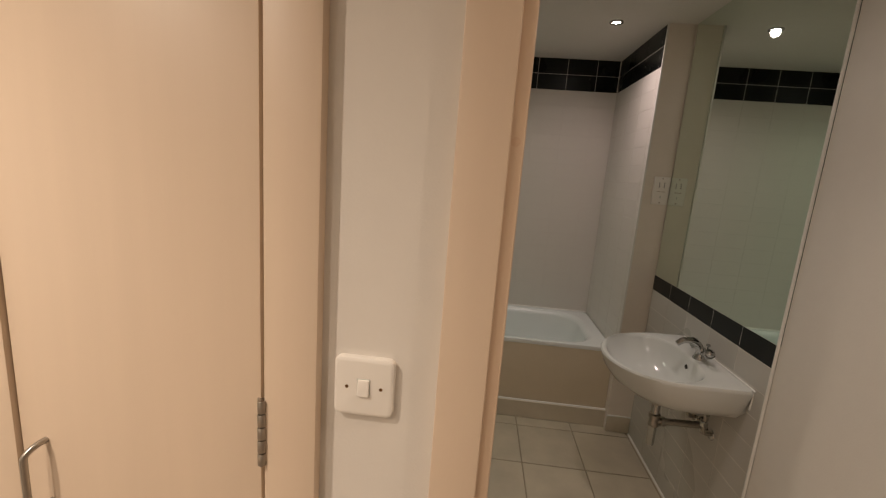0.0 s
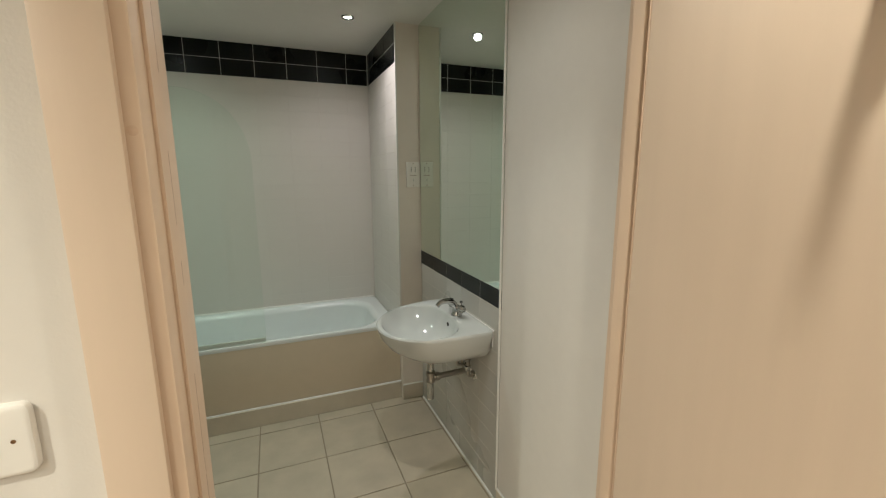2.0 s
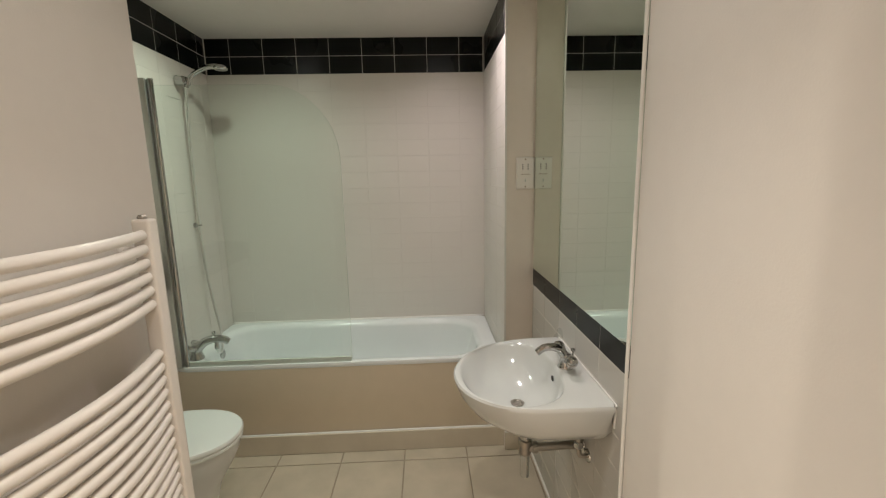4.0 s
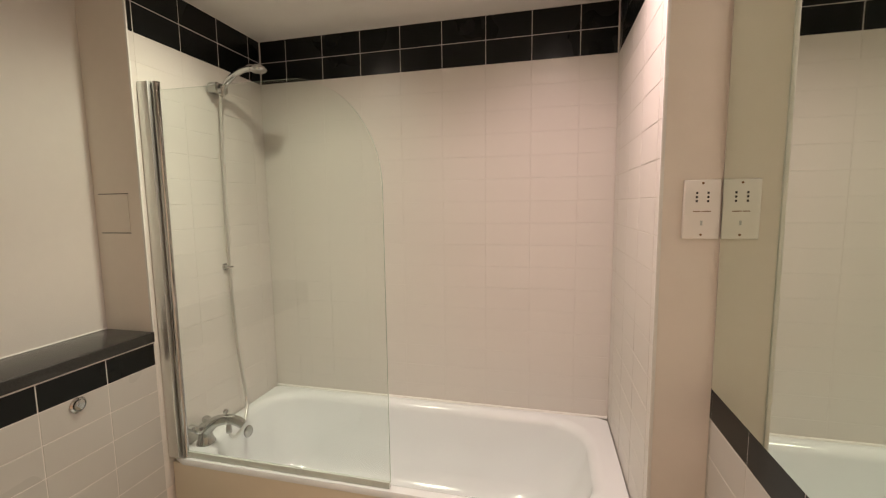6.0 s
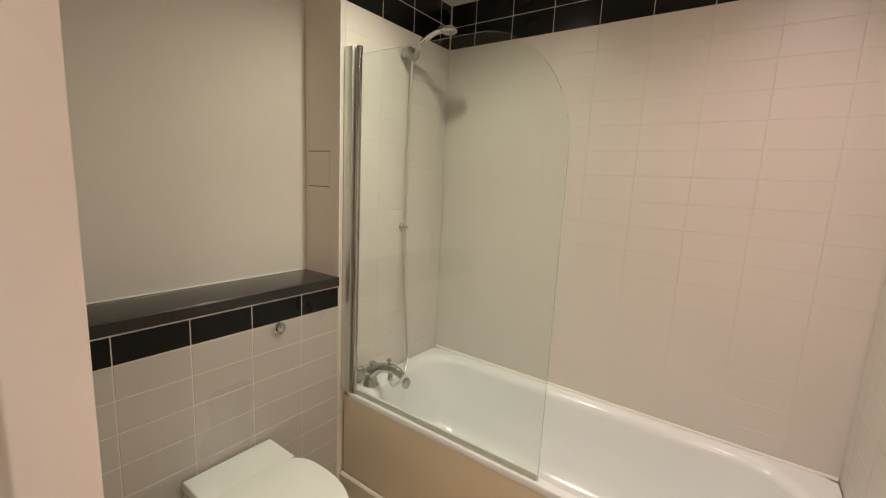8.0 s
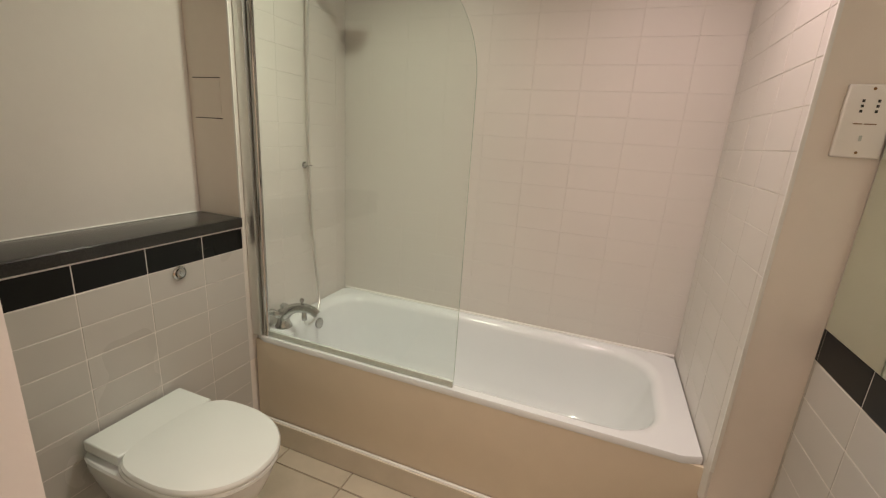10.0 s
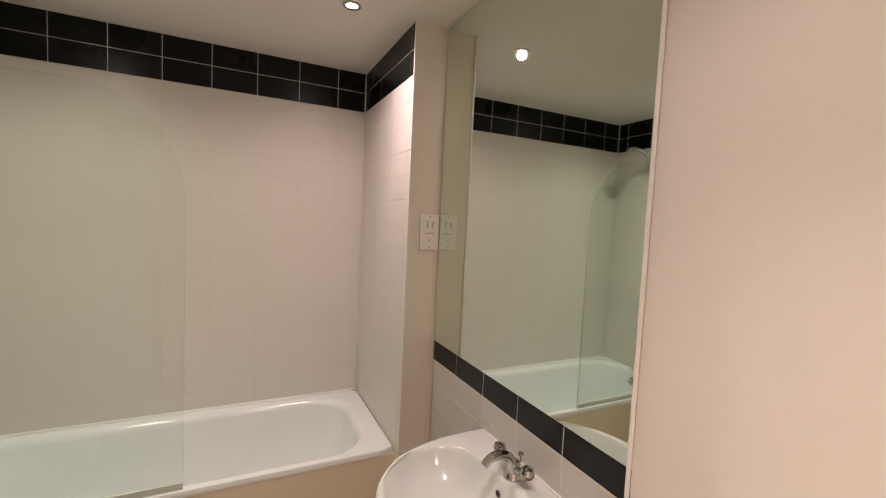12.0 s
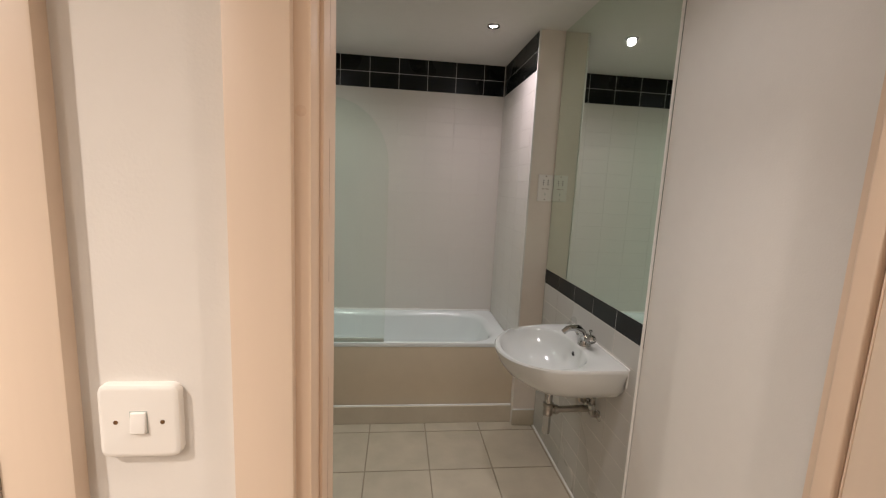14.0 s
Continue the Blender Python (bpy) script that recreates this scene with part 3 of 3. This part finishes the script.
tap = thing("basin_tap", "chrome basin mixer with two rounded handles", "tap", (1.80, 2.56, 0.81))
part("base", turned((1.803, 2.560, 0.8095), [(0.027, 0), (0.027, 0.005), (0.022, 0.012), (0.019, 0.03), (0.021, 0.042), (0.016, 0.05), (0.0001, 0.054)]), CHROME, tap)
part("spout", tube([(1.800, 2.560, 0.845), (1.785, 2.560, 0.872), (1.755, 2.558, 0.886), (1.722, 2.556, 0.884), (1.700, 2.555, 0.868)], (0.016, 0.0115), 16), CHROME, tap)
part("pop_up_knob", turned((1.828, 2.560, 0.850), [(0.003, 0), (0.003, 0.016), (0.008, 0.019), (0.008, 0.026), (0.0001, 0.029)]), CHROME, tap)
for y, dy in ((2.513, -1), (2.607, 1)):
    part("handle", join(tube([(1.803, 2.560 + dy * 0.012, 0.838), (1.803, y, 0.846)], 0.011, 12),
                        tube([(1.803, y, 0.846), (1.802, y + dy * 0.010, 0.852), (1.800, y + dy * 0.022, 0.862)], (0.017, 0.020), 14),
                        turned((1.800, y + dy * 0.020, 0.849), [(0.0001, 0), (0.014, 0.003), (0.020, 0.013), (0.016, 0.024), (0.0001, 0.029)], "z", 16)), CHROME, tap)

trap = thing("basin_trap", "dull chrome bottle trap and pipe under the basin", "pipe", (1.66, 2.55, 0.5))
bottle = part("bottle", turned((1.662, 2.552, 0.402), [(0.0001, 0), (0.0155, 0.0), (0.017, 0.004), (0.017, 0.085), (0.0185, 0.087), (0.0185, 0.098), (0.0001, 0.099)]), CHROME, trap)
part("collar", turned((1.662, 2.552, 0.490), [(0.0001, 0), (0.020, 0.0), (0.022, 0.003), (0.022, 0.014), (0.019, 0.018), (0.019, 0.036), (0.0235, 0.039), (0.0235, 0.054), (0.018, 0.058), (0.0001, 0.059)]), STEEL, bottle, "dull ribbed collar nut")
tail = part("tailpiece", turned((1.662, 2.552, 0.548), [(0.0165, 0), (0.0165, 0.094), (0.0001, 0.095)]), CHROME, trap)
part("top_nut", turned((1.662, 2.552, 0.592), [(0.0001, 0), (0.022, 0.0), (0.025, 0.004), (0.025, 0.020), (0.021, 0.024), (0.021, 0.036), (0.0001, 0.037)]), STEEL, tail, "dull metal top nut")
part("pop_up_rod", tube([(1.670, 2.552, 0.622), (1.74, 2.548, 0.626), (1.825, 2.545, 0.634)], 0.0045, 8, 3), STEEL, tail)
part("rod_joint", turned((1.700, 2.551, 0.616), [(0.0001, 0), (0.007, 0.001), (0.009, 0.008), (0.007, 0.016), (0.0001, 0.017)], "z", 12), DARK, tail)
outlet = part("outlet", tube([(1.67, 2.552, 0.512), (1.75, 2.552, 0.514), (1.868, 2.552, 0.516)], 0.0145, 14), STEEL, trap)
part("nut", turned((1.706, 2.552, 0.5125), [(0.0001, 0), (0.020, 0), (0.021, 0.003), (0.021, 0.018), (0.0001, 0.019)], "-x", 12), STEEL, outlet, smooth=False)
part("flange", turned((1.8675, 2.552, 0.516), [(0.038, 0), (0.036, 0.007), (0.019, 0.014), (0.0001, 0.014)], "-x"), CHROME, outlet)
for y in (2.490, 2.618):
    valve = thing("supply_valve", "chrome supply pipe with isolating valve under the basin", "valve", (1.84, y, 0.6), "valves under the basin")
    part("pipe", tube([(1.868, y, 0.515), (1.845, y, 0.517), (1.834, y, 0.528), (1.832, y, 0.60), (1.830, y, 0.690)], 0.0085, 10, 5), STEEL, valve)
    for z in (0.548, 0.598):
        part("nut", turned((1.832, y, z), [(0.0001, 0), (0.014, 0), (0.016, 0.004), (0.016, 0.02), (0.014, 0.024), (0.0001, 0.024)], "z", 6), CHROME, valve, smooth=False)
    part("valve_body", turned((1.832, y, 0.574), [(0.0001, 0), (0.0115, 0.0), (0.0115, 0.022), (0.0001, 0.023)], "z", 16), STEEL, valve)
    part("screw_slot", turned((1.8205, y, 0.585), [(0.0001, 0), (0.006, 0), (0.005, 0.003), (0.0001, 0.0025)], "-x", 12), DARK, valve)
    part("flange", turned((1.8675, y, 0.515), [(0.024, 0), (0.022, 0.005), (0.010, 0.008), (0.0001, 0.008)], "-x", 18), CHROME, valve)

# ---- mirror, shaver socket, switch, access panel ----
mirror = thing("mirror", "large frameless wall mirror reaching the ceiling", "mirror", (1.866, 2.74, 1.01))
part("back", box(1.8655, 1.8672, 2.236, 3.2475, 1.0085, CEIL - 0.002), GLASS_EDGE, mirror, smooth=False)
part("reflecting_face", box(1.8630, 1.8653, 2.237, 3.2465, 1.0095, CEIL - 0.003), MIRROR, mirror, smooth=False)

socket = thing("shaver_socket", "white two-slot shaver socket beside the mirror", "socket", (1.818, 3.26, 1.48))
socket_plate = part("plate", box(1.776, 1.8615, 3.2505, 3.262, 1.405, 1.556, 0.004, 3), PLASTIC, socket)
for x in (1.806, 1.832):
    for dz in (-0.0105, 0.0, 0.0105):
        part("slot", box(x - 0.0024, x + 0.0024, 3.2499, 3.2507, 1.512 + dz - 0.0028, 1.512 + dz + 0.0028), DARK, socket_plate, smooth=False)
for x0, x1 in ((1.799, 1.815), (1.818, 1.839)):
    part("print", box(x0, x1, 3.2500, 3.2506, 1.4745, 1.4768), BRASS, socket_plate, smooth=False)
part("print", box(1.8165, 1.8215, 3.2501, 3.2506, 1.440, 1.452), GREY_GAP_PRINT, socket_plate, "small grey printed symbol", smooth=False)
for z in (1.547, 1.416):
    part("screw", turned((1.819, 3.2507, z), [(0.0001, 0), (0.0032, 0), (0.0028, 0.001), (0.0001, 0.0012)], "-y", 12), BRASS, socket_plate)

switch = thing("light_switch", "white square one-gang light switch on the hall wall", "light switch", (0.698, 1.37, 1.19))
switch_plate = part("plate", loft([[(x, y, z) for x, z, _ in rounded(0.698, 1.1925, half, half + 0.001, half - 0.0325, 0)]
                                   for half, y in ((0.0425, 1.3735), (0.0425, 1.3665), (0.0415, 1.3641), (0.0390, 1.3628), (0.0360, 1.3625))], True, True), PLASTIC, switch)
rocker = box(0.6895, 0.7065, 1.3595, 1.366, 1.180, 1.205, 0.0022, 3)
for v in rocker.verts:
    v.co.y += (v.co.z - 1.1925) * 0.09
part("rocker", rocker, PLASTIC, switch)
# thin grey sheet on the plate paints the shade of the gap round the rocker
part("rocker_gap_shade", box(0.6888, 0.7072, 1.3621, 1.3632, 1.1793, 1.2057), GREY_GAP_PRINT, switch_plate, smooth=False)
for x in (0.674, 0.7225):
    part("screw", turned((x, 1.3627, 1.1925), [(0.0001, 0), (0.0026, 0), (0.0024, 0.0006), (0.0001, 0.0003)], "-y", 12), BRASS, switch_plate)

access = thing("access_panel", "small flush cream access panel beside the shower screen", "access panel", (-0.13, 3.284, 1.48))
part("plate", box(-0.196, -0.062, 3.2825, 3.2842, 1.414, 1.557), CREAM, access, smooth=False)
for z in (1.5545, 1.4095):
    part("joint", box(-0.198, -0.060, 3.2820, 3.2842, z - 0.0014, z + 0.0014), DARK, access, smooth=False)

# ---- towel radiator ----
radiator = thing("towel_radiator", "white curved ladder towel radiator on the wall", "radiator", (0.70, 1.92, 0.6))
RY0, RY1, RX = 1.700, 2.172, 0.702
for y in (RY0, RY1):
    upright = part("upright", join(box(RX - 0.017, RX + 0.022, y - 0.016, y + 0.016, 0.595, 1.392, 0.007, 3)), RADIATOR, radiator)
    for z in (0.66, 1.32):
        part("wall_bracket", turned((0.6475, y, z), [(0.018, 0), (0.018, 0.006), (0.010, 0.009), (0.010, 0.046), (0.0001, 0.047)], "x", 14), RADIATOR, upright)
    part("end_cap", turned((RX, y, 1.3925), [(0.010, 0), (0.010, 0.004), (0.006, 0.009), (0.0001, 0.009)], "z", 12), STEEL, upright, "small dark end cap")
rung_z = [1.357 - 0.0315 * k for k in range(6)] + [1.080 - 0.0315 * k for k in range(15)]
rung_mesh = None
for z in rung_z:
    bow = [(RX + 0.038 * math.sin(math.pi * k / 12), RY0 + (RY1 - RY0) * k / 12, 0) for k in range(13)]
    if rung_mesh is None:
        first = part("rung", tube(bow, 0.0117, 12, 2), RADIATOR, radiator)
        rung_mesh = first.data
        first.location.z = z
    else:
        ob = new("rung", rung_mesh)
        ob.parent = radiator
        ob.matrix_parent_inverse = radiator.matrix_basis.inverted()
        ob.location.z = z

# ---- downlights ----
for x, y, *_ in LAMPS:
    spot = thing("downlight", "small round recessed halogen downlight with chrome rim", "downlight", (x, y, CEIL), "ceiling downlights")
    part("rim", loft([[(x + r * math.cos(2 * math.pi * k / 32), y + r * math.sin(2 * math.pi * k / 32), z) for k in range(32)] for r, z in ((0.036, CEIL - 0.0005), (0.035, CEIL - 0.004), (0.023, CEIL - 0.005), (0.021, CEIL - 0.0005))]), CHROME, spot)
    lens = part("lens", turned((x, y, CEIL - 0.0025), [(0.0001, 0), (0.020, 0), (0.020, 0.0015), (0.0001, 0.0015)], "z", 24), LENS, spot, "glowing lamp lens")
    lens.visible_shadow = False

# ---- tiles ----
tile_meshes = {}


def tile_mesh(w, h, depth, mat, bev=0.0008):
    key = (round(w, 4), round(h, 4), depth, mat.name)
    if key not in tile_meshes:
        a, b, c = w / 2, h / 2, bev
        verts = [(-a, 0, -b), (a, 0, -b), (a, 0, b), (-a, 0, b)]
        verts += [(x, -depth + c, z) for x, _, z in verts[:4]]
        verts += [(-a + c, -depth, -b + c), (a - c, -depth, -b + c), (a - c, -depth, b - c), (-a + c, -depth, b - c)]
        faces = [(8, 9, 10, 11)] + [(i + s, (i + 1) % 4 + s, (i + 1) % 4 + s + 4, i + s + 4) for s in (0, 4) for i in range(4)]
        me = bpy.data.meshes.new("tile")
        me.from_pydata(verts, [], faces)
        me.materials.append(mat)
        tile_meshes[key] = me
    return tile_meshes[key]


TURNS = {"-y": 0, "+x": 90, "-x": -90}
rng = random.Random(7)


def tile_field(parent, facing, plane, us, zs, mat, depth, joint=0.003, name="tile"):
    """Tiles between the joint lines us (along the wall) and zs (upwards); plane: where the tiles' backs lie."""
    for u0, u1 in zip(us, us[1:]):
        for z0, z1 in zip(zs, zs[1:]):
            if u1 - u0 < 0.012 or z1 - z0 < 0.012:
                continue
            ob = new(name, tile_mesh(u1 - u0 - joint, z1 - z0 - joint, depth, mat))
            u, z = (u0 + u1) / 2, (z0 + z1) / 2
            where = (u, plane, z) if facing == "-y" else (plane, u, z)
            ob.parent = parent
            ob.matrix_parent_inverse = parent.matrix_basis.inverted()
            ob.matrix_basis = pose(*where, rng.uniform(-0.12, 0.12), 0, TURNS[facing] + rng.uniform(-0.12, 0.12))


def lines(start, step, lo, hi):
    """Joint lines at start + k * step between lo and hi, with the cut ends."""
    k0 = math.ceil((lo - start) / step + 1e-6)
    out = [lo]
    while start + k0 * step < hi - 1e-6:
        out.append(start + k0 * step)
        k0 += 1
    return out + [hi]


PITCH, ROW, BORDER = 0.2025, 0.1015, 2.122
white_rows = lines(BORDER, ROW, RIM + 0.002, BORDER)
black_rows = [BORDER, BORDER + 0.1065, CEIL - 0.001]
back_us = lines(0.3525, PITCH, 0.004, 1.718)
side_us = lines(4.0 - 0.085, PITCH, 3.288, 3.998)
side_us_r = lines(4.0 - 0.085, PITCH, 3.264, 3.998)
for rows, mat in ((white_rows, WHITE_TILE), (black_rows, BLACK_TILE)):
    tile_field(wall_back, "-y", 4.0065, back_us, rows, mat, 0.0065, 0.0014 if mat is WHITE_TILE else 0.003)
    tile_field(wall_left, "+x", -0.0065, side_us, rows, mat, 0.0065, 0.0014 if mat is WHITE_TILE else 0.003)
    tile_field(wall_pier, "-x", 1.7285, side_us_r, rows, mat, 0.0065)

box_us = lines(2.4985, 0.2015, 2.3105, 3.283)
tile_field(wall_box, "+x", -0.0065, box_us, lines(0.908, ROW, 0.002, 0.908), LOW_TILE, 0.0065)
tile_field(wall_box, "+x", -0.0065, box_us, [0.908, 0.994], BLACK_TILE, 0.0065)
basin_us = lines(3.046, 0.2025, 2.219, 3.2605)
tile_field(wall_basin, "-x", 1.8720, basin_us, lines(0.922, ROW, 0.002, 0.922), LOW_TILE, 0.0055)
tile_field(wall_basin, "-x", 1.8720, basin_us, [0.922, 1.0075], BLACK_TILE, 0.0055)

# floor tiles, lying flat
for x0, x1 in zip(lines(1.183, 0.334, 0.0, 1.866), lines(1.183, 0.334, 0.0, 1.866)[1:]):
    for y0, y1 in zip(lines(2.866, 0.344, 1.448, 3.301), lines(2.866, 0.344, 1.448, 3.301)[1:]):
        if x1 < 0.66 and y1 < 2.32:
            continue
        ob = new("floor_tile", tile_mesh(x1 - x0 - 0.006, y1 - y0 - 0.006, 0.006, FLOOR_TILE, 0.0016))
        ob.parent = bath_floor
        ob.matrix_basis = pose((x0 + x1) / 2, (y0 + y1) / 2, -0.0055, -90 + rng.uniform(-0.1, 0.1), rng.uniform(-0.08, 0.08), 0)
